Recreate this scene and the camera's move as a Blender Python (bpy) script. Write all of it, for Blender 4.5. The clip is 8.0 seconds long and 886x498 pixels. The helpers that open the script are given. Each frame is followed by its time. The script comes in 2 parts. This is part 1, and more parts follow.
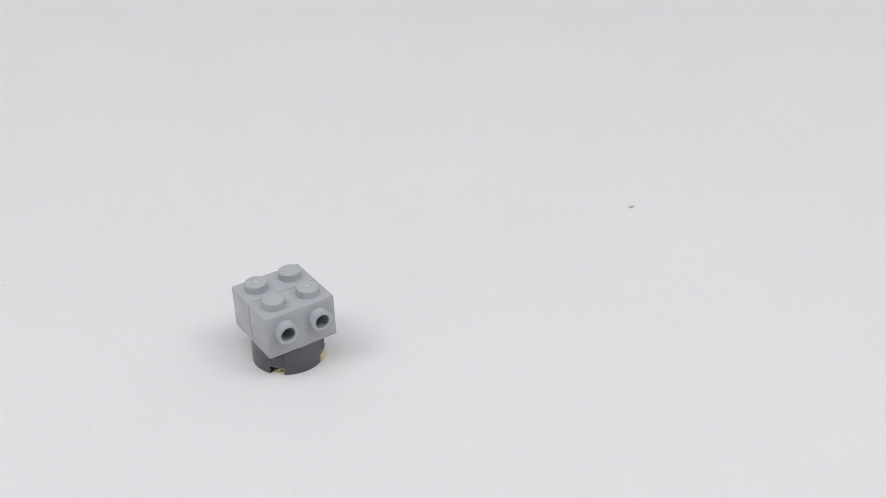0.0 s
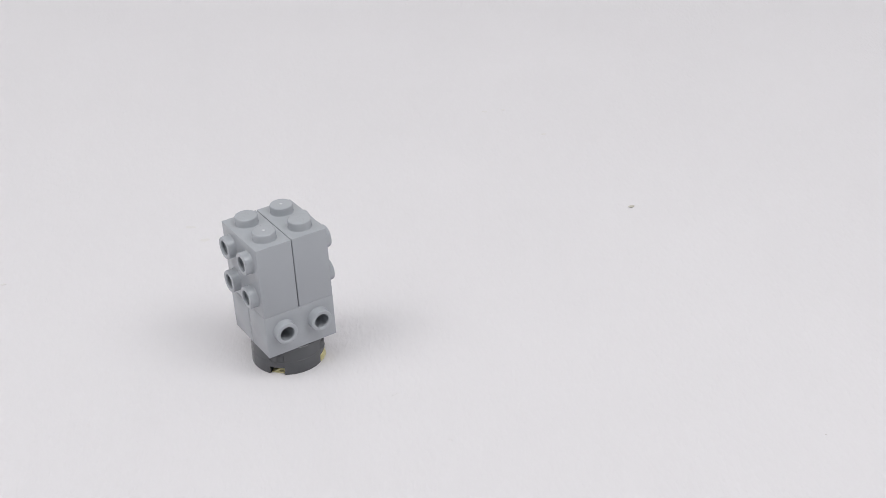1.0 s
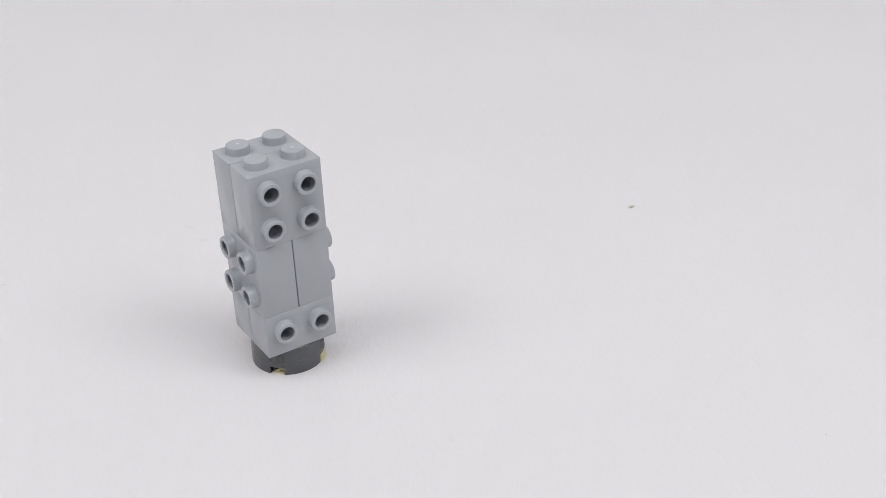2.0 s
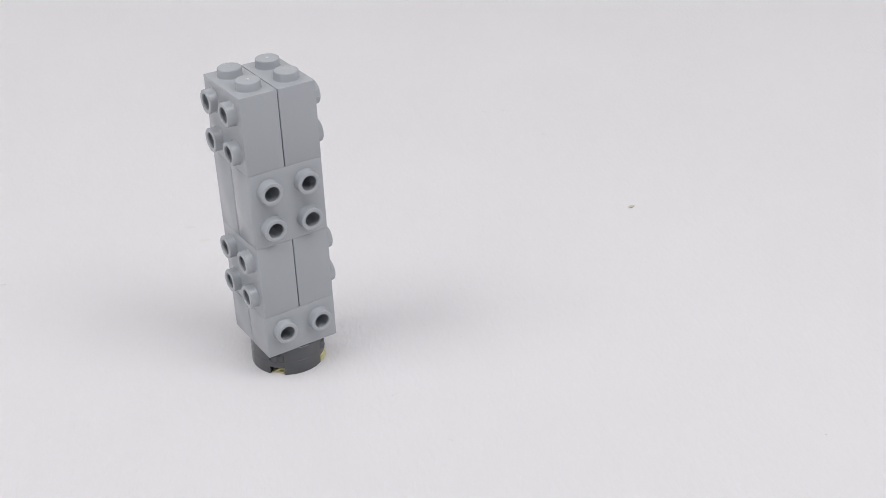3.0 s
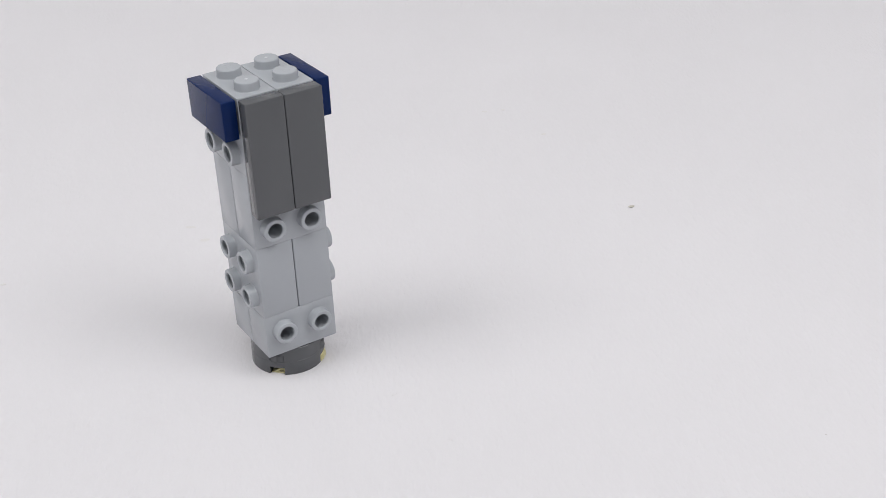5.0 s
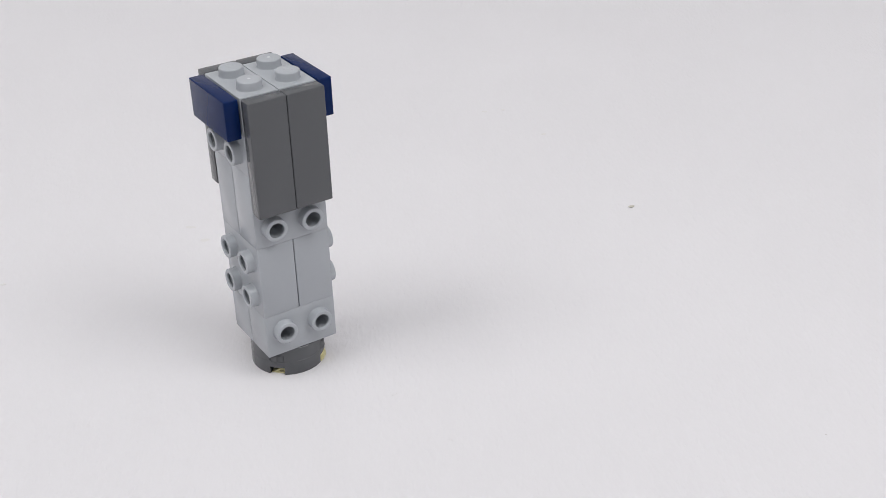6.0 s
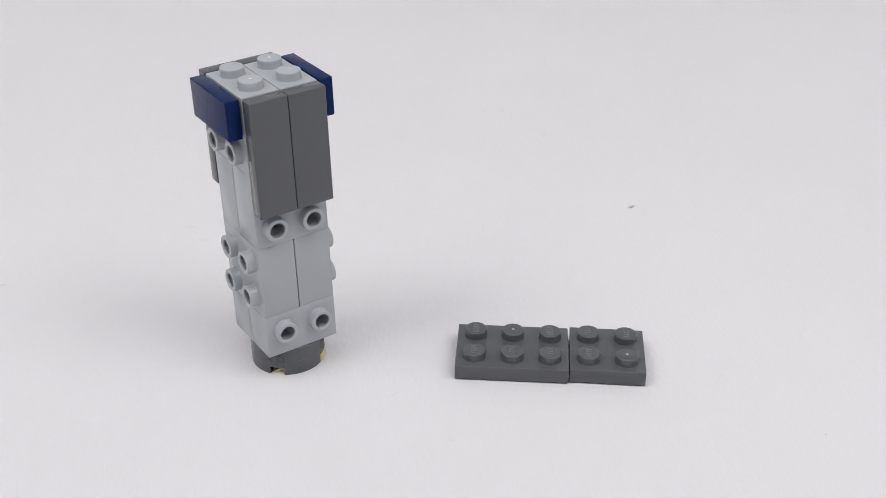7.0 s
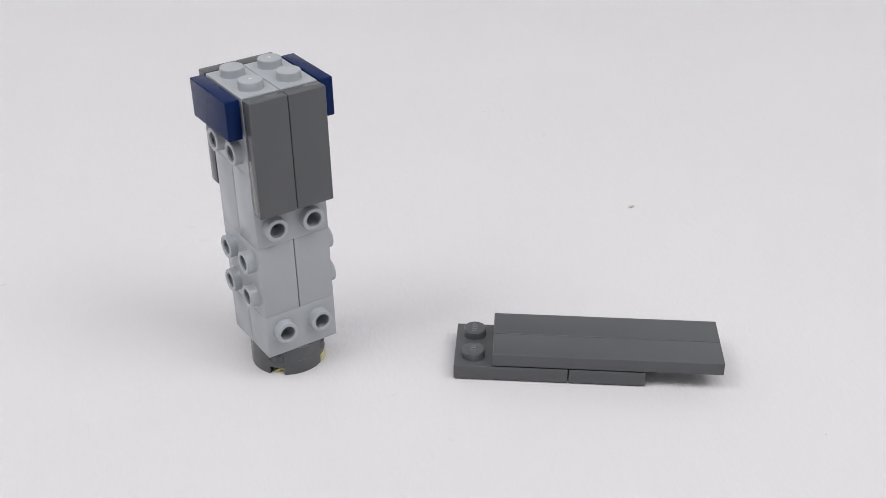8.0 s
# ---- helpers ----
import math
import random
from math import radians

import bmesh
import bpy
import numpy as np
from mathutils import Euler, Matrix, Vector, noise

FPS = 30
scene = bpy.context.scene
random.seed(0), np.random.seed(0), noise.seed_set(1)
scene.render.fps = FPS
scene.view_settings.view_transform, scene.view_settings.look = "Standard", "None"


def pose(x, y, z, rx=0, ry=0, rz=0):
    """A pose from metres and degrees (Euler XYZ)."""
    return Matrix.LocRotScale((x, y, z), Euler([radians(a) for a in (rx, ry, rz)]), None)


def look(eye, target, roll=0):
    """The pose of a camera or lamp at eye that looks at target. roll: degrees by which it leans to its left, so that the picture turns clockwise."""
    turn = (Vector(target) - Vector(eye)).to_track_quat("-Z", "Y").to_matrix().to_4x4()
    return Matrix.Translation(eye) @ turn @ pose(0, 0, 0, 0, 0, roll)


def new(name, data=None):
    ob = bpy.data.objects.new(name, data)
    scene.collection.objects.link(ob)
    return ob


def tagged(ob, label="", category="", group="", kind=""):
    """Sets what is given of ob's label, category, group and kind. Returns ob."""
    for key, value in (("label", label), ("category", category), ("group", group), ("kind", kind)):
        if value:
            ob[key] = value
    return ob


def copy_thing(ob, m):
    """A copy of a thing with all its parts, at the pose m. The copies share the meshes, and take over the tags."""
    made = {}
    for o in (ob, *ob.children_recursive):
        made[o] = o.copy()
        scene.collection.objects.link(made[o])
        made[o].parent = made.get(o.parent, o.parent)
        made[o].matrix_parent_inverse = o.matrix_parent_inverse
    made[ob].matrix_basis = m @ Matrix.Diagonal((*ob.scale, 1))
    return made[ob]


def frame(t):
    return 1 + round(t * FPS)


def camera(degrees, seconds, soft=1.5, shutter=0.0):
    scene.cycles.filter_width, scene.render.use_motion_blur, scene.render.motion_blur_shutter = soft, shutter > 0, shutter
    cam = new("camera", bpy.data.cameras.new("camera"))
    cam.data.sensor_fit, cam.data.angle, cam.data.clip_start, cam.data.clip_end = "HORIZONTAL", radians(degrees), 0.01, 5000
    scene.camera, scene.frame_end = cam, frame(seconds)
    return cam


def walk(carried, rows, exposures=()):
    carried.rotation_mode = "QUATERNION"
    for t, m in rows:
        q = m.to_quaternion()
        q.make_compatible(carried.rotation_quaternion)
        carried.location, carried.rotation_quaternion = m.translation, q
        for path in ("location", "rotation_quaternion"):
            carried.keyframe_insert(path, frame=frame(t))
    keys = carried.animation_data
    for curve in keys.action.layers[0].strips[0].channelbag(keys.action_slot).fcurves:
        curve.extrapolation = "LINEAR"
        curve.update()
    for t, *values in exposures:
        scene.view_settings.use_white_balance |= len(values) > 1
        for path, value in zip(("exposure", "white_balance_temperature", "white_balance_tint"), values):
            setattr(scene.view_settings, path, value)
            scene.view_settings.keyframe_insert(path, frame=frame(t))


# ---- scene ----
# Camera: held still on a stand, about 26 cm from the toy tower.
cam = camera(40.752, 8.0, soft=0.65)
EYE = pose(-0.092119, -0.195062, 0.149994, 59.868, -0.067, -34.222)
walk(cam, [(0.0, EYE), (8.0, EYE)], exposures=[(0.0, 0.0), (0.234, 0.0), (0.267, -0.03), (0.734, -0.03), (0.767, 0.0), (8.0, 0.0)])

MM = 0.001

# ---- light: two large soft lamps at either side of the stand, one high behind the camera ----
world = bpy.data.worlds.new("world")
scene.world = world
world.use_nodes = True
world.node_tree.nodes["Background"].inputs[0].default_value = (0.80, 0.82, 0.90, 1)
world.node_tree.nodes["Background"].inputs[1].default_value = 0.3


def soft_lamp(name, eye, target, watts, size, colour):
    data = bpy.data.lights.new(name, "AREA")
    data.shape, data.size, data.size_y = "RECTANGLE", size[0], size[1]
    data.energy, data.color = watts, colour
    ob = new(name, data)
    ob.matrix_world = look(eye, target)
    return ob


soft_lamp("softbox_lamp_left", (-0.727, 0.105, 1.02), (0, 0, 0.02), 4.75, (0.54, 0.54), (1.0, 0.99, 0.985))
soft_lamp("softbox_lamp_right", (0.415, -0.675, 1.02), (0, 0, 0.02), 4.25, (0.54, 0.54), (1.0, 0.99, 0.985))
soft_lamp("overhead_lamp", (-0.195, -0.40, 1.36), (0.05, 0.05, 0), 5.95, (0.9, 0.6), (0.98, 0.99, 1.0))


# ---- materials ----
def nodes_of(name):
    m = bpy.data.materials.new(name)
    m.use_nodes = True
    t = m.node_tree
    return m, t.nodes, t.links, t.nodes["Principled BSDF"]


def plastic(name, colour, rough, vary=0.012, grain=0.008, shine=0.5):
    """Glossy moulded plastic: slight cloudiness in the gloss, fine orange-peel relief and a few scuffs."""
    m, n, l, b = nodes_of(name)
    co = n.new("ShaderNodeTexCoord")
    cloud = n.new("ShaderNodeTexNoise")
    cloud.inputs["Scale"].default_value, cloud.inputs["Detail"].default_value = 140, 4
    l.new(co.outputs["Object"], cloud.inputs["Vector"])
    fine = n.new("ShaderNodeTexNoise")
    fine.inputs["Scale"].default_value, fine.inputs["Detail"].default_value = 900, 3
    l.new(co.outputs["Object"], fine.inputs["Vector"])
    info = n.new("ShaderNodeObjectInfo")
    mixv = n.new("ShaderNodeMapRange")
    mixv.inputs["To Min"].default_value, mixv.inputs["To Max"].default_value = 1 - vary, 1 + vary
    l.new(cloud.outputs["Fac"], mixv.inputs["Value"])
    piece = n.new("ShaderNodeMapRange")
    piece.inputs["To Min"].default_value, piece.inputs["To Max"].default_value = 0.985, 1.015
    l.new(info.outputs["Random"], piece.inputs["Value"])
    mul = n.new("ShaderNodeMath")
    mul.operation = "MULTIPLY"
    l.new(mixv.outputs[0], mul.inputs[0])
    l.new(piece.outputs[0], mul.inputs[1])
    scale = n.new("ShaderNodeVectorMath")
    scale.operation = "SCALE"
    scale.inputs[0].default_value = colour
    l.new(mul.outputs[0], scale.inputs["Scale"])
    l.new(scale.outputs[0], b.inputs["Base Color"])
    gloss = n.new("ShaderNodeMapRange")
    gloss.inputs["To Min"].default_value, gloss.inputs["To Max"].default_value = rough * 0.8, rough * 1.25
    l.new(fine.outputs["Fac"], gloss.inputs["Value"])
    l.new(gloss.outputs[0], b.inputs["Roughness"])
    bump = n.new("ShaderNodeBump")
    bump.inputs["Strength"].default_value, bump.inputs["Distance"].default_value = grain, 0.0002
    l.new(cloud.outputs["Fac"], bump.inputs["Height"])
    l.new(bump.outputs[0], b.inputs["Normal"])
    b.inputs["IOR"].default_value, b.inputs["Specular IOR Level"].default_value = 1.53, shine
    return m


LIGHT_GREY = plastic("light_grey_plastic", (0.394, 0.414, 0.443), 0.12, shine=0.5)
DARK_GREY = plastic("dark_grey_plastic", (0.087, 0.0905, 0.098), 0.15, shine=0.5)
NAVY = plastic("navy_plastic", (0.0042, 0.0170, 0.082), 0.22, shine=0.09)
# Paler than the studs: the highlight on each mould pip, put into its colour.
LIGHT_PIP_GLINT = plastic("light_pip_glint", (0.62, 0.635, 0.66), 0.25)
DARK_PIP_GLINT = plastic("dark_pip_glint", (0.36, 0.375, 0.39), 0.25)
TAN = plastic("tan_plastic", (0.70, 0.65, 0.38), 0.3)
CRUMB = plastic("crumb", (0.57, 0.54, 0.47), 0.8, 0.15)
FIBRE = plastic("fibre", (0.60, 0.575, 0.565), 0.8, 0.1)
LINT = plastic("lint", (0.725, 0.708, 0.706), 0.8, 0.03)


def sheet_material():
    """White coated paper with a fine embossed, streaky grain."""
    m, n, l, b = nodes_of("white_paper")
    co = n.new("ShaderNodeTexCoord")
    turn = n.new("ShaderNodeMapping")
    turn.inputs["Rotation"].default_value = (0, 0, radians(34.2))
    l.new(co.outputs["Object"], turn.inputs["Vector"])
    streak = n.new("ShaderNodeTexNoise")
    streak.inputs["Scale"].default_value, streak.inputs["Detail"].default_value = 1000, 2.0
    streak.inputs["Roughness"].default_value, streak.inputs["Distortion"].default_value = 0.5, 0.25
    stretch = n.new("ShaderNodeMapping")
    stretch.inputs["Scale"].default_value = (1.0, 0.4, 1.0)
    l.new(turn.outputs[0], stretch.inputs["Vector"])
    l.new(stretch.outputs[0], streak.inputs["Vector"])
    blotch = n.new("ShaderNodeTexNoise")
    blotch.inputs["Scale"].default_value, blotch.inputs["Detail"].default_value = 14, 4
    l.new(co.outputs["Object"], blotch.inputs["Vector"])
    ramp = n.new("ShaderNodeValToRGB")
    ramp.color_ramp.elements[0].position, ramp.color_ramp.elements[0].color = 0.3, (0.736, 0.721, 0.742, 1)
    ramp.color_ramp.elements[1].position, ramp.color_ramp.elements[1].color = 0.7, (0.752, 0.737, 0.758, 1)
    l.new(blotch.outputs["Fac"], ramp.inputs["Fac"])
    l.new(ramp.outputs[0], b.inputs["Base Color"])
    b.inputs["Roughness"].default_value = 0.55
    b.inputs["Specular IOR Level"].default_value = 0.35
    bump = n.new("ShaderNodeBump")
    bump.inputs["Strength"].default_value, bump.inputs["Distance"].default_value = 0.6, 0.0003
    l.new(streak.outputs["Fac"], bump.inputs["Height"])
    l.new(bump.outputs[0], b.inputs["Normal"])
    return m


def wall_material(name, dark, light):
    m, n, l, b = nodes_of(name)
    noise_tex = n.new("ShaderNodeTexNoise")
    noise_tex.inputs["Scale"].default_value, noise_tex.inputs["Detail"].default_value = 6, 5
    ramp = n.new("ShaderNodeValToRGB")
    ramp.color_ramp.elements[0].color, ramp.color_ramp.elements[1].color = (*dark, 1), (*light, 1)
    l.new(noise_tex.outputs["Fac"], ramp.inputs["Fac"])
    l.new(ramp.outputs[0], b.inputs["Base Color"])
    b.inputs["Roughness"].default_value = 0.8
    return m


PAPER = sheet_material()
# White for the two unseen far walls, added to brighten reflections in the plastic.
BOUNCE_WHITE = wall_material("white_bounce_wall", (0.79, 0.785, 0.79), (0.82, 0.815, 0.82))
# Grey for the other unseen walls and ceiling, so less bounce fills the shadows.
WALL = wall_material("grey_wall", (0.43, 0.43, 0.435), (0.47, 0.47, 0.475))


# ---- mesh tools (millimetres in, metres out) ----
def mesh_of(name, bm, material, smooth=None):
    """Makes a mesh of bm; smooth: the angle in degrees above which an edge stays sharp."""
    bmesh.ops.recalc_face_normals(bm, faces=bm.faces)
    bmesh.ops.scale(bm, vec=(MM, MM, MM), verts=bm.verts)
    if smooth:
        for f in bm.faces:
            f.smooth = True
        for e in bm.edges:
            e.smooth = len(e.link_faces) == 2 and e.calc_face_angle(3) < radians(smooth)
    data = bpy.data.meshes.new(name)
    bm.to_mesh(data)
    bm.free()
    data.materials.append(material)
    return data


def part(name, data, parent, m=None, label=""):
    ob = new(name, data)
    ob.parent = parent
    if m is not None:
        ob.matrix_basis = m
    return tagged(ob, label)


def at(x, y, z, rx=0, ry=0, rz=0):
    return pose(x * MM, y * MM, z * MM, rx, ry, rz)


def box(bm, x0, y0, z0, x1, y1, z1):
    made = bmesh.ops.create_cube(bm, size=1)["verts"]
    bmesh.ops.scale(bm, vec=(x1 - x0, y1 - y0, z1 - z0), verts=made)
    bmesh.ops.translate(bm, vec=((x0 + x1) / 2, (y0 + y1) / 2, (z0 + z1) / 2), verts=made)
    return made


def lathe(bm, profile, n=32):
    """Turns (radius, height) pairs round the z axis; a radius of 0 closes the end."""
    rings = []
    for r, z in profile:
        if r == 0:
            rings.append([bm.verts.new((0, 0, z))])
        else:
            rings.append([bm.verts.new((r * math.cos(2 * math.pi * i / n), r * math.sin(2 * math.pi * i / n), z)) for i in range(n)])
    for a, b in zip(rings, rings[1:]):
        for i in range(n):
            j = (i + 1) % n
            ring = [a[i % len(a)], a[j % len(a)], b[j % len(b)], b[i % len(b)]]
            bm.faces.new(list(dict.fromkeys(ring)))


def hull(bm, w, d, h, gap=0.06, wall=1.3, roof=1.2, edge=0.17, rim=0.05, top=0.13):
    """A moulded block, open below: bevelled outside, hollow inside. Centred in x and y, from z = 0 to h."""
    box(bm, -w / 2 + gap, -d / 2 + gap, 0, w / 2 - gap, d / 2 - gap, h)
    upright = [e for e in bm.edges if abs(e.verts[0].co.z - e.verts[1].co.z) > 0.5]
    bmesh.ops.bevel(bm, geom=upright, offset=edge, segments=3, profile=0.5, affect="EDGES")
    level = [e for e in bm.edges if abs(e.verts[0].co.z - e.verts[1].co.z) < 0.01]
    bmesh.ops.bevel(bm, geom=[e for e in level if e.verts[0].co.z < h / 2], offset=rim, segments=2, profile=0.5, affect="EDGES")
    bmesh.ops.bevel(bm, geom=[e for e in bm.edges if min(e.verts[0].co.z, e.verts[1].co.z) > h - 0.001], offset=top, segments=3, profile=0.5, affect="EDGES")
    bm.normal_update()
    bm.faces.ensure_lookup_table()
    low = max((f for f in bm.faces if f.normal.z < -0.99), key=lambda f: f.calc_area())
    bmesh.ops.inset_region(bm, faces=[low], thickness=wall - rim)
    bmesh.ops.translate(bm, vec=(0, 0, h - roof), verts=[v for v in bmesh.ops.extrude_face_region(bm, geom=[low])["geom"] if isinstance(v, bmesh.types.BMVert)])
    bmesh.ops.delete(bm, geom=[low], context="FACES")


def bored(bm, spots, radius=1.8, n=24, floor=0):
    """Bores round holes at the spots (x, z) through the wall that looks to -y, into the hollow behind it, or to a floor that deep."""
    walls = sorted((f for f in bm.faces if abs(f.normal.y) > 0.99 and f.calc_area() > 20), key=lambda f: f.calc_center_median().y)[:2]
    rims = []
    for face in walls:
        y = face.calc_center_median().y
        edges = list(face.edges)
        bmesh.ops.delete(bm, geom=[face], context="FACES_ONLY")
        rings = [[bm.verts.new((x + radius * math.cos(2 * math.pi * i / n), y, z + radius * math.sin(2 * math.pi * i / n))) for i in range(n)] for x, z in spots]
        for ring in rings:
            edges += [bm.edges.new((ring[i], ring[(i + 1) % n])) for i in range(n)]
        bmesh.ops.triangle_fill(bm, use_beauty=True, use_dissolve=False, edges=edges, normal=(0, -1, 0))
        rims.append(rings)
    for front, back in zip(*rims):
        for i in range(n):
            j = (i + 1) % n
            bm.faces.new((front[i], front[j], back[j], back[i]))
        if floor:
            end = [bm.verts.new((v.co.x, v.co.y + floor, v.co.z)) for v in back]
            for i in range(n):
                j = (i + 1) % n
                bm.faces.new((back[i], back[j], end[j], end[i]))
            bm.faces.new(end)


def stud_mesh(name, material, mark, relief):
    """A solid stud 4.8 wide and 1.8 high; on its top raised strokes, or the small pip left by the mould."""
    bm = bmesh.new()
    lathe(bm, [(0, -0.1), (2.52, -0.1), (2.52, 0.0), (2.43, 0.1), (2.4, 0.22), (2.4, 1.50), (2.375, 1.61), (2.31, 1.71), (2.21, 1.78), (2.1, 1.8), (0, 1.8)], 40)
    if mark == "strokes":
        def ridge(x0, y0, x1, y1):
            made = box(bm, x0, y0, 1.79, x1, y1, 1.8 + relief)
            cx, cy = (x0 + x1) / 2, (y0 + y1) / 2
            for v in made:
                if v.co.z > 1.8:
                    v.co.x = cx + math.copysign(max(abs(v.co.x - cx) - 0.12, 0.03), v.co.x - cx)
                    v.co.y = cy + math.copysign(max(abs(v.co.y - cy) - 0.12, 0.03), v.co.y - cy)
            return made
        for i, x in enumerate((-1.55, -0.7, 0.15, 0.98)):
            made = ridge(x, -0.72, x + 0.3, 0.72)
            if i < 3:
                y = 0.42 if i == 1 else -0.72
                made += ridge(x + 0.15, y, x + 0.95, y + 0.3)
            for v in made:
                v.co.x += 0.22 * v.co.y
    return mesh_of(name, bm, material, 40)


def side_stud_mesh(name, material):
    """A hollow stud: an open tube, its rim rounded; its axis is z."""
    bm = bmesh.new()
    lathe(bm, [(1.8, -0.2), (1.8, 1.0), (1.58, 1.25), (1.55, 1.35), (1.55, 1.65), (1.62, 1.76), (1.74, 1.8), (2.18, 1.8), (2.3, 1.77), (2.39, 1.68), (2.42, 1.56),
               (2.42, 0.22), (2.45, 0.1), (2.54, 0.0), (2.54, -0.2), (1.8, -0.2)], 36)
    bmesh.ops.remove_doubles(bm, verts=bm.verts, dist=0.001)
    return mesh_of(name, bm, material, 40)


STUD = {(m.name, k): stud_mesh("stud", m, k, relief) for m, relief in ((LIGHT_GREY, 0.04), (DARK_GREY, 0.09)) for k in ("strokes", "pip")}
SIDE_STUD = side_stud_mesh("side_stud", LIGHT_GREY)


def mark_mesh(material):
    """The small pip that the mould leaves on a stud; its paleness is a painted glint."""
    bm = bmesh.new()
    lathe(bm, [(0, 1.76), (0.34, 1.76), (0.34, 1.82), (0.26, 1.86), (0, 1.88)], 16)
    return mesh_of("mould_mark", bm, material, 50)


MARK = {LIGHT_GREY.name: mark_mesh(LIGHT_PIP_GLINT), DARK_GREY.name: mark_mesh(DARK_PIP_GLINT)}


def studs_on(thing, spots, z, material, pips=(), turn=0):
    for i, (x, y) in enumerate(spots):
        stud = part("stud", STUD[material.name, "pip" if i in pips else "strokes"], thing, at(x, y, z, 0, 0, turn))
        if i in pips:
            part("mould_mark", MARK[material.name], stud, None, "round mould pip with its glint painted pale")


# ---- the place: one white sheet; unseen plain walls and ceiling added to shape the light ----
def sheet():
    bm = bmesh.new()
    box(bm, -900, -900, -12, 900, 900, 0)
    ob = new("ground", mesh_of("ground", bm, PAPER))
    return tagged(ob, "white finely embossed paper sheet covering the table", "table surface", kind="structure")


def enclosure():
    for name, x0, y0, x1, y1, material in (("wall_north", -1000, 900, 1000, 1000, BOUNCE_WHITE), ("wall_south", -1000, -1000, 1000, -900, WALL),
                                           ("wall_east", 900, -900, 1000, 900, BOUNCE_WHITE), ("wall_west", -1000, -900, -900, 900, WALL)):
        bm = bmesh.new()
        box(bm, x0, y0, -12, x1, y1, 1500)
        label = "unseen plain white wall, added to brighten reflections" if material is BOUNCE_WHITE else "unseen plain grey wall, added to limit bounced light"
        tagged(new(name, mesh_of(name, bm, material)), label, "wall", kind="structure")
    bm = bmesh.new()
    box(bm, -1000, -1000, 1500, 1000, 1000, 1580)
    tagged(new("ceiling", mesh_of("ceiling", bm, WALL)), "unseen plain grey ceiling, added to limit bounced light", "ceiling", kind="structure")


# ---- the pieces ----
def low_brick():
    """1 x 2 brick with two hollow studs on one long side, which looks to -y."""
    thing = new("brick")
    bm = bmesh.new()
    hull(bm, 16, 8, 9.6, wall=0.7)
    bored(bm, [(-4, 5.5), (4, 5.5)], floor=3.6)
    part("body", mesh_of("body", bm, LIGHT_GREY, 35), thing)
    studs_on(thing, [(-4, 0), (4, 0)], 9.6, LIGHT_GREY, pips=(1,))
    for x in (-4, 4):
        part("side_stud", SIDE_STUD, thing, at(x, -3.94, 5.5, 90), "hollow round stud on the side")
    return tagged(thing, "light grey plastic brick with two hollow studs on its side", "toy brick", "light grey bricks of the tower")


def tall_brick():
    """1 x 2 brick five plates high, with four hollow studs on one long side, which looks to -y."""
    thing = new("tall_brick")
    bm = bmesh.new()
    hull(bm, 16, 8, 16, gap=0.08)
    bored(bm, [(-4, 3.93), (4, 3.93), (-4, 11.93), (4, 11.93)], floor=1.6)
    part("body", mesh_of("body", bm, LIGHT_GREY, 35), thing)
    studs_on(thing, [(-4, 0), (4, 0)], 16, LIGHT_GREY, pips=(1,))
    for x in (-4, 4):
        for z in (3.93, 11.93):
            part("side_stud", SIDE_STUD, thing, at(x, -3.94, z, 90), "hollow round stud on the side")
    return tagged(thing, "tall light grey plastic brick with four hollow studs on its side", "toy brick", "light grey bricks of the tower")


def tile_meshes(length, material):
    """The two parts of a smooth tile, 8 wide and 3.2 high: its body, and the narrower lip below the groove round its foot. Long in x."""
    bm = bmesh.new()
    hull(bm, length, 8, 2.84, gap=0.05, roof=0.9, wall=1.2, edge=0.24, rim=0.06, top=0.22)
    bmesh.ops.translate(bm, vec=(0, 0, 0.36), verts=bm.verts)
    body = mesh_of("body", bm, material, 35)
    bm = bmesh.new()
    x, y = length / 2 - 1.0, 3.0
    for x0, y0, x1, y1 in ((-x, -y, x, -y + 1), (-x, y - 1, x, y), (-x, -y + 1, -x + 1, y - 1), (x - 1, -y + 1, x, y - 1)):
        box(bm, x0, y0, 0, x1, y1, 0.4)
    bmesh.ops.remove_doubles(bm, verts=bm.verts, dist=0.001)
    return body, mesh_of("lip", bm, material)


def tile(meshes, label, group):
    thing = new("tile")
    part("body", meshes[0], thing)
    part("lip", meshes[1], thing, None, "narrow lip round the foot")
    return tagged(thing, label, "toy tile", group)


def plate(columns, pips):
    """A plate two studs deep; long in x."""
    thing = new("plate")
    bm = bmesh.new()
    hull(bm, columns * 8, 16, 3.2, rim=0.1)
    part("body", mesh_of("body", bm, DARK_GREY, 35), thing)
    spots = [(8 * i - 4 * columns + 4, y) for y in (-4, 4) for i in range(columns)]
    studs_on(thing, spots, 3.2, DARK_GREY, pips, 90)
    return tagged(thing, category="toy plate", group="dark grey plates beside the tower")


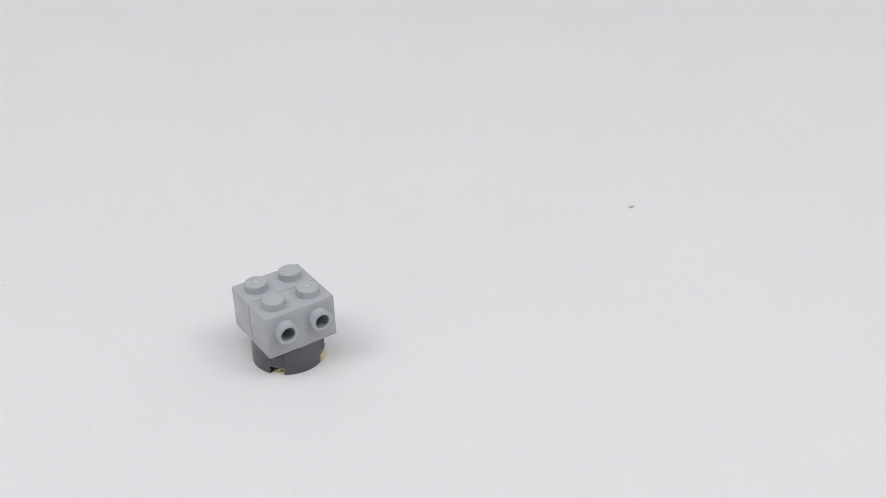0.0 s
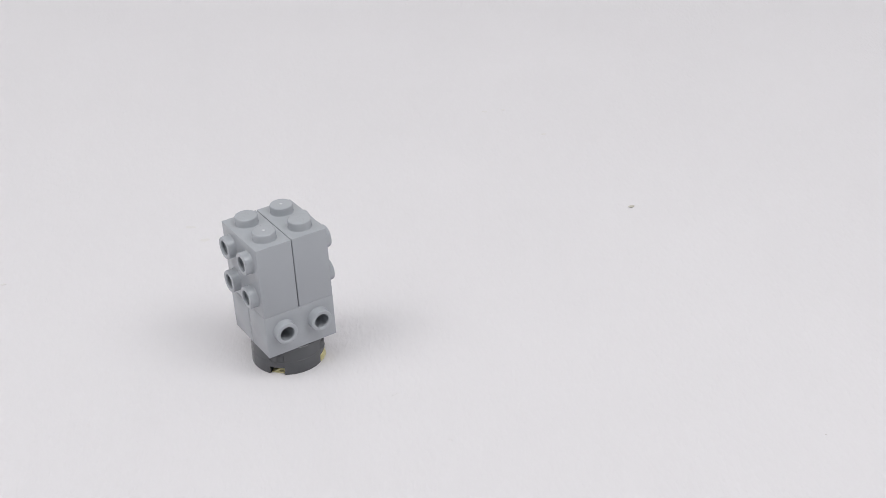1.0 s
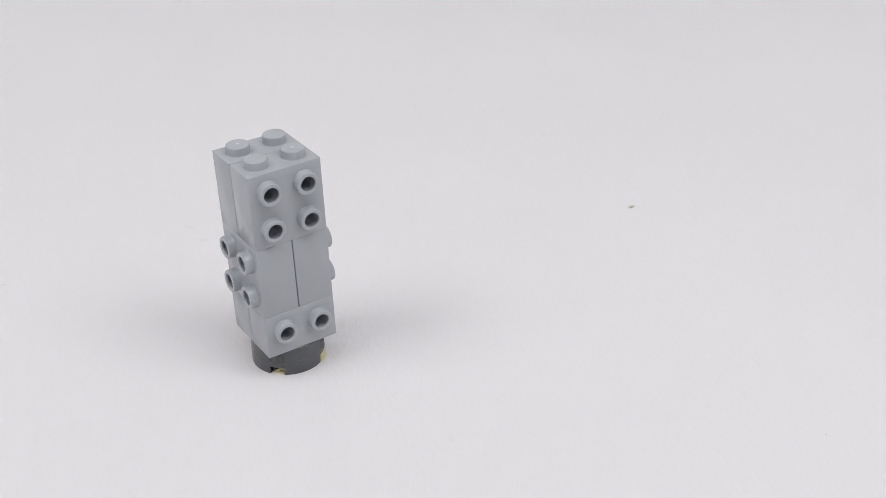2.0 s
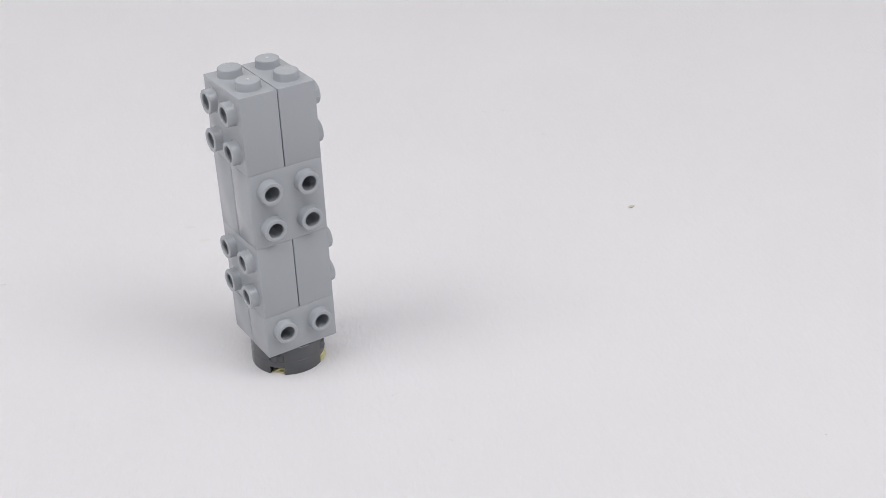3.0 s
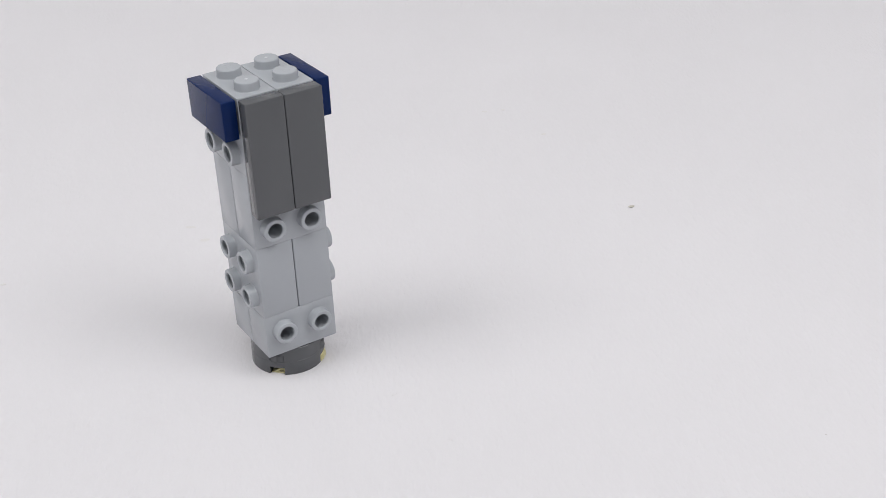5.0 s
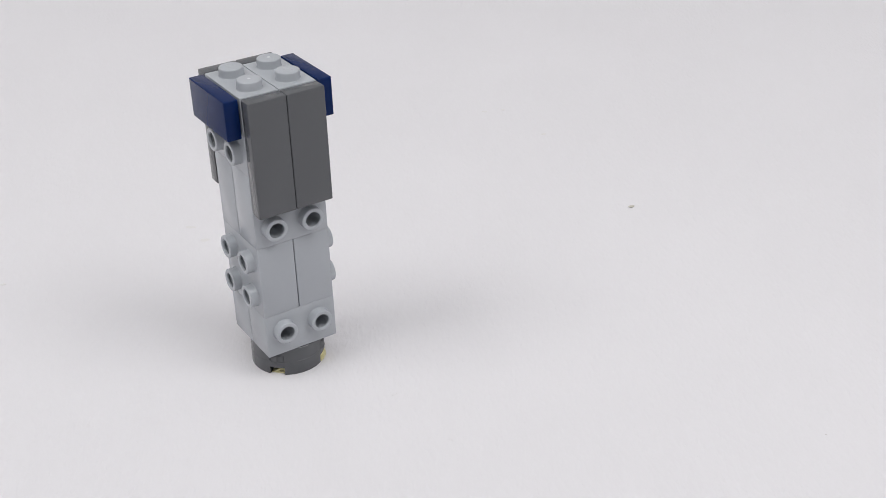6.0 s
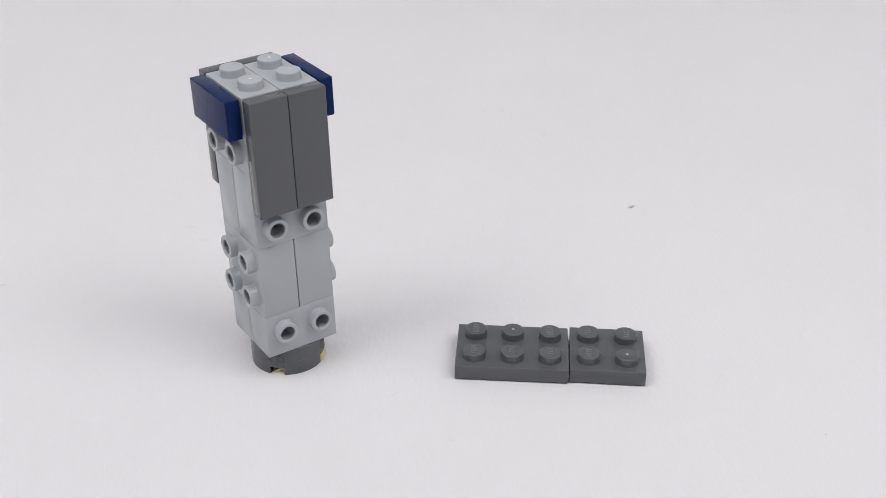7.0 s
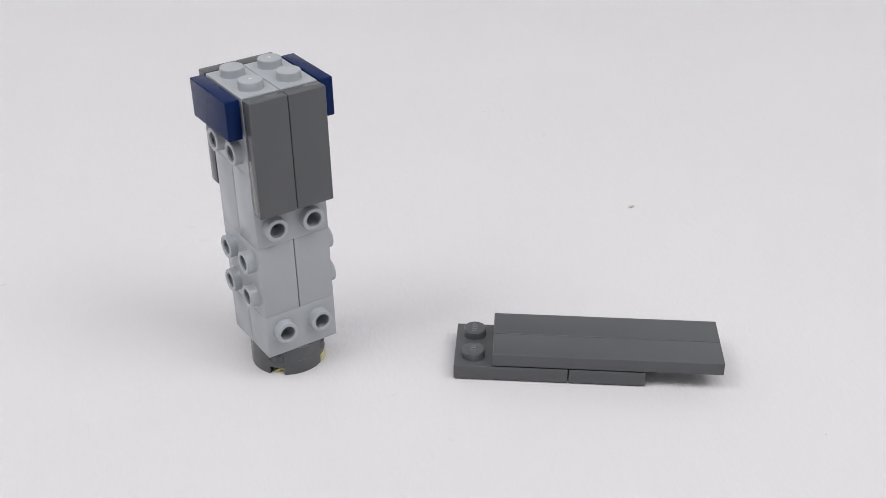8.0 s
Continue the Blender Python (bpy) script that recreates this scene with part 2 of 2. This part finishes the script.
def round_plate(label):
    """A round plate 16 wide, with four notches in its lower rim."""
    thing = new("round_plate")
    bm = bmesh.new()
    n, r, inner, top = 120, 7.84, 6.4, 3.2
    cols = []
    for i in range(n):
        a = 2 * math.pi * i / n
        mid = (math.degrees(2 * math.pi * (i + 0.5) / n) - 45) % 90
        notch = min(mid, 90 - mid) < 13.2
        cols.append((math.cos(a), math.sin(a), 1.75 if notch else 0.0))
    rings = {}

    def vert(i, rad, z):
        key = (i % n, round(rad, 3), round(z, 3))
        if key not in rings:
            rings[key] = bm.verts.new((cols[i % n][0] * rad, cols[i % n][1] * rad, z))
        return rings[key]

    for i in range(n):
        z = cols[i][2]
        for a, b in (((r, z), (r, 1.75)), ((r, 1.75), (r, top - 0.07)), ((r, top - 0.07), (r - 0.07, top)), ((r - 0.07, top), (2.0, top)),
                     ((inner, z), (r, z)), ((inner, 1.75), (inner, z)), ((2.0, 1.75), (inner, 1.75)), ((2.0, top), (2.0, 1.75))):
            if a != b:
                bm.faces.new((vert(i, *a), vert(i + 1, *a), vert(i + 1, *b), vert(i, *b)))
        if cols[i - 1][2] != z:
            bm.faces.new((vert(i, inner, 0), vert(i, r, 0), vert(i, r, 1.75), vert(i, inner, 1.75)))
    part("body", mesh_of("body", bm, DARK_GREY, 35), thing)
    studs_on(thing, [(-4, -4), (4, -4), (-4, 4), (4, 4)], top, DARK_GREY)
    return tagged(thing, label, "toy plate", "round plates of the foot")


def cross_piece():
    """The tan piece that shows in the notches of the foot: a ribbed cross round a hub."""
    thing = new("cross_piece")
    bm = bmesh.new()
    lathe(bm, [(0, 0.05), (2.4, 0.05), (2.4, 1.6), (0, 1.6)], 24)
    part("hub", mesh_of("hub", bm, TAN, 35), thing)
    def arm(blocks):
        """An arm along x made of blocks, each tilted about x by its last number."""
        bm = bmesh.new()
        for x0, y0, z0, x1, y1, z1, tilt in blocks:
            made = box(bm, x0, y0, z0, x1, y1, z1)
            bmesh.ops.rotate(bm, verts=made, cent=((x0 + x1) / 2, (y0 + y1) / 2, (z0 + z1) / 2), matrix=Matrix.Rotation(radians(tilt), 3, "X"))
        bmesh.ops.bevel(bm, geom=list(bm.edges), offset=0.1, segments=2, affect="EDGES")
        return mesh_of("arm", bm, TAN)

    ribbed = arm([(2.3, -1.45, 0.05, 7.3, 1.7, 0.36, 0), (5.6, -0.95, 0.62, 7.15, 1.5, 0.95, 24), (4.0, 0.95, 0.4, 6.9, 1.62, 1.6, 0), (3.0, -0.2, 0.4, 6.0, 0.6, 1.1, 0)])
    blunt = arm([(2.3, -1.45, 0.05, 7.9, 1.5, 1.66, 0), (7.0, -0.9, 0.2, 8.15, 1.0, 1.5, 0)])
    for k in range(4):
        part("arm", blunt if k == 3 else ribbed, thing, at(0, 0, 0, 0, 0, 45 + 90 * k))
    return tagged(thing, "pale tan plastic cross showing in the notches of the round foot", "toy piece")


def speck(name, size, x, y, material, label, seed):
    """A tiny crumb or hair of lint on the sheet."""
    rnd = random.Random(seed)
    bm = bmesh.new()
    bmesh.ops.create_icosphere(bm, subdivisions=2, radius=1)
    for v in bm.verts:
        v.co *= 1 + rnd.uniform(-0.25, 0.25)
    bmesh.ops.scale(bm, vec=size, verts=bm.verts)
    low = min(v.co.z for v in bm.verts)
    bmesh.ops.translate(bm, vec=(0, 0, -low), verts=bm.verts)
    ob = new(name, mesh_of(name, bm, material))
    ob.matrix_basis = at(x, y, 0, 0, 0, rnd.uniform(-60, 0))
    return tagged(ob, label, "debris")


sheet()
enclosure()

ZB = 6.52
foot_low = round_plate("dark grey round plate with notches, standing on the paper")
foot_low.matrix_basis = at(0.05, -0.15, 0.02)
foot_top = round_plate("dark grey round plate stacked under the bricks")
foot_top.matrix_basis = at(0.05, -0.15, 3.26)
cross_piece().matrix_basis = at(0.05, -0.15, 0.02)

# Resting poses of the pieces in the tower's own space, its foot at z = 0: front looks to -y.
front_low = low_brick()
back_low = copy_thing(front_low, Matrix())
first = tall_brick()
tall = [first] + [copy_thing(first, Matrix()) for _ in range(5)]
IN_TOWER = [
    (front_low, 0.0, at(0, -4, 0)),
    (back_low, 0.0, at(0, 4, 0, 0, 0, 180)),
    (tall[0], 0.3, at(-4, 0, 9.6, 0, 0, -90)),
    (tall[1], 0.8, at(4, 0, 9.6, 0, 0, 90)),
    (tall[2], 1.3, at(0, -4, 25.6)),
    (tall[3], 1.8, at(0, 4, 25.6, 0, 0, 180)),
    (tall[4], 2.3, at(-4, 0, 41.6, 0, 0, -90)),
    (tall[5], 2.8, at(4, 0, 41.6, 0, 0, 90)),
]
short_tile, long_tile, bar_tile = tile_meshes(16, NAVY), tile_meshes(24, DARK_GREY), tile_meshes(48, DARK_GREY)
for t, m in ((3.3, at(-8, 0, 53.6, 90, 0, -90)), (3.8, at(8, 0, 53.6, 90, 0, 90))):
    ob = tile(short_tile, "navy blue smooth tile on the side of the tower top", "navy tiles on the tower")
    IN_TOWER.append((ob, t, m))
for t, x, side in ((4.3, 4, -1), (4.8, -4, -1), (5.3, 4, 1), (5.8, -4, 1)):
    ob = tile(long_tile, "dark grey smooth tile upright on the tower top", "dark grey tiles on the tower")
    face = Matrix(((0, 1, 0, 0), (0, 0, side, 0), (side, 0, 0, 0), (0, 0, 0, 1)))
    IN_TOWER.append((ob, t, at(x, side * 8, 45.6) @ face))

small_plate = tagged(plate(2, (1,)), "dark grey square plate with four studs on the paper")
grain = bmesh.new()
bmesh.ops.create_icosphere(grain, subdivisions=1, radius=0.09)
grain = mesh_of("dust_grain", grain, LINT)
big_plate = tagged(plate(3, (4,)), "dark grey plate with six studs on the paper")
for u, v in ((17.6, 12.3), (22.8, 7.4), (17.2, 5.2), (10.2, 1.8)):
    part("dust_grain", grain, big_plate, at(u - 12, v - 8, 3.26), "white grain of dust")
bars = [tile(bar_tile, "long dark grey smooth tile lying across the plates", "long tiles on the plates") for _ in range(2)]

for i, (x, y, s) in enumerate([(107.57, 8.82, (0.8, 0.5, 0.14)), (112.1, 82.0, (0.9, 0.6, 0.05)), (117.7, 79.8, (0.7, 0.5, 0.05)), (117.0, 58.3, (0.8, 0.6, 0.06)),
                               (5.9, 56.2, (1.2, 0.8, 0.02)), (5.6, 64.3, (1.4, 0.6, 0.02)), (23.0, 43.6, (0.4, 0.3, 0.04)), (-42.8, 63.2, (0.7, 0.5, 0.08))]):
    speck("crumb", s, x, y, CRUMB if i == 0 else LINT, "tiny brownish crumb lying on the paper" if i == 0 else "faint grey speck lying on the paper", i)
for i, (x, y, s) in enumerate([(11.8, -25.5, (0.07, 0.26, 0.04)), (10.9, -25.55, (0.22, 0.05, 0.04)), (12.46, -43.8, (0.06, 0.26, 0.05)), (12.75, -44.3, (0.2, 0.05, 0.05)), (74.9, -84.4, (0.16, 0.08, 0.05))]):
    speck("lint_fibre", s, x, y, FIBRE, "tiny dark hair of lint on the paper", 20 + i)


# ---- motion: each piece waits on the sheet behind the camera, then is set in place ----
# The tower yields a little each time a piece is pressed on: seconds and its lean and turn in degrees.
LEANS = [(0.0, 0.010, -1.810, -0.000), (0.3, -1.093, -1.877, -0.386), (1.3, -0.881, -1.655, -0.420), (2.8, -1.157, -1.170, -0.495), (4.3, -1.293, -1.327, -0.780), (5.8, -1.138, -0.898, -0.752), (6.3, -1.022, -0.749, -0.399)]
STEP = 1 / FPS
EARLY = 1 * STEP


def set_down(thing, waiting, places):
    """Rows of a thing that waits, then stands at each of the places (seconds, pose) in turn."""
    rows = []
    if places[0][0] > 0:
        rows += [(0.0, waiting), (places[0][0] - EARLY - STEP, waiting)]
    for i, (t, m) in enumerate(places):
        rows.append((max(t - EARLY, 0.0), m))
        end = places[i + 1][0] - EARLY - STEP if i + 1 < len(places) else 8.0
        rows.append((end, m))
    walk(thing, rows)


def motions():
    for i, (thing, start, m) in enumerate(IN_TOWER):
        places = []
        for k, (t, tx, ty, rz) in enumerate(LEANS):
            until = LEANS[k + 1][0] if k + 1 < len(LEANS) else 9
            if until > start:
                places.append((max(t, start), at(0, 0, ZB, tx, ty, rz) @ m))
        turn = places[0][1].to_3x3().to_4x4()
        corners = [turn @ Vector(c) for o in (thing, *thing.children) if o.data for c in [o.matrix_basis @ v.co if o is not thing else v.co for v in o.data.vertices]]
        waiting = Matrix.Translation((-0.30 + 0.03 * i, -0.42 + 0.012 * i, -min(c.z for c in corners))) @ turn
        set_down(thing, waiting, places)
    # The plates beside the tower, nudged as the tiles are pressed on.
    for thing, start, u, v, z, first in ((small_plate, 6.3, 32.05, 8, 0, (0.594, 0.489, -1.015)), (big_plate, 6.8, 11.95, 8, 0, (0.076, -0.289, -0.041)),
                                         (bars[0], 7.3, 32, 12, 3.2, None), (bars[1], 7.8, 32, 4, 3.2, None)):
        def rest(dx, dy, turn):
            return at(24.40 + dx, -27.92 + dy, 0.36, 0, 0, -38.280 + turn) @ at(u, v, z)
        stages = [(start, rest(*first)), (7.3, rest(0, 0, 0))] if first else [(start, rest(0, 0, 0))]
        set_down(thing, at(-50 + 4 * u, -330 - 3 * v, 0, 0, 0, -38.280), stages)


motions()
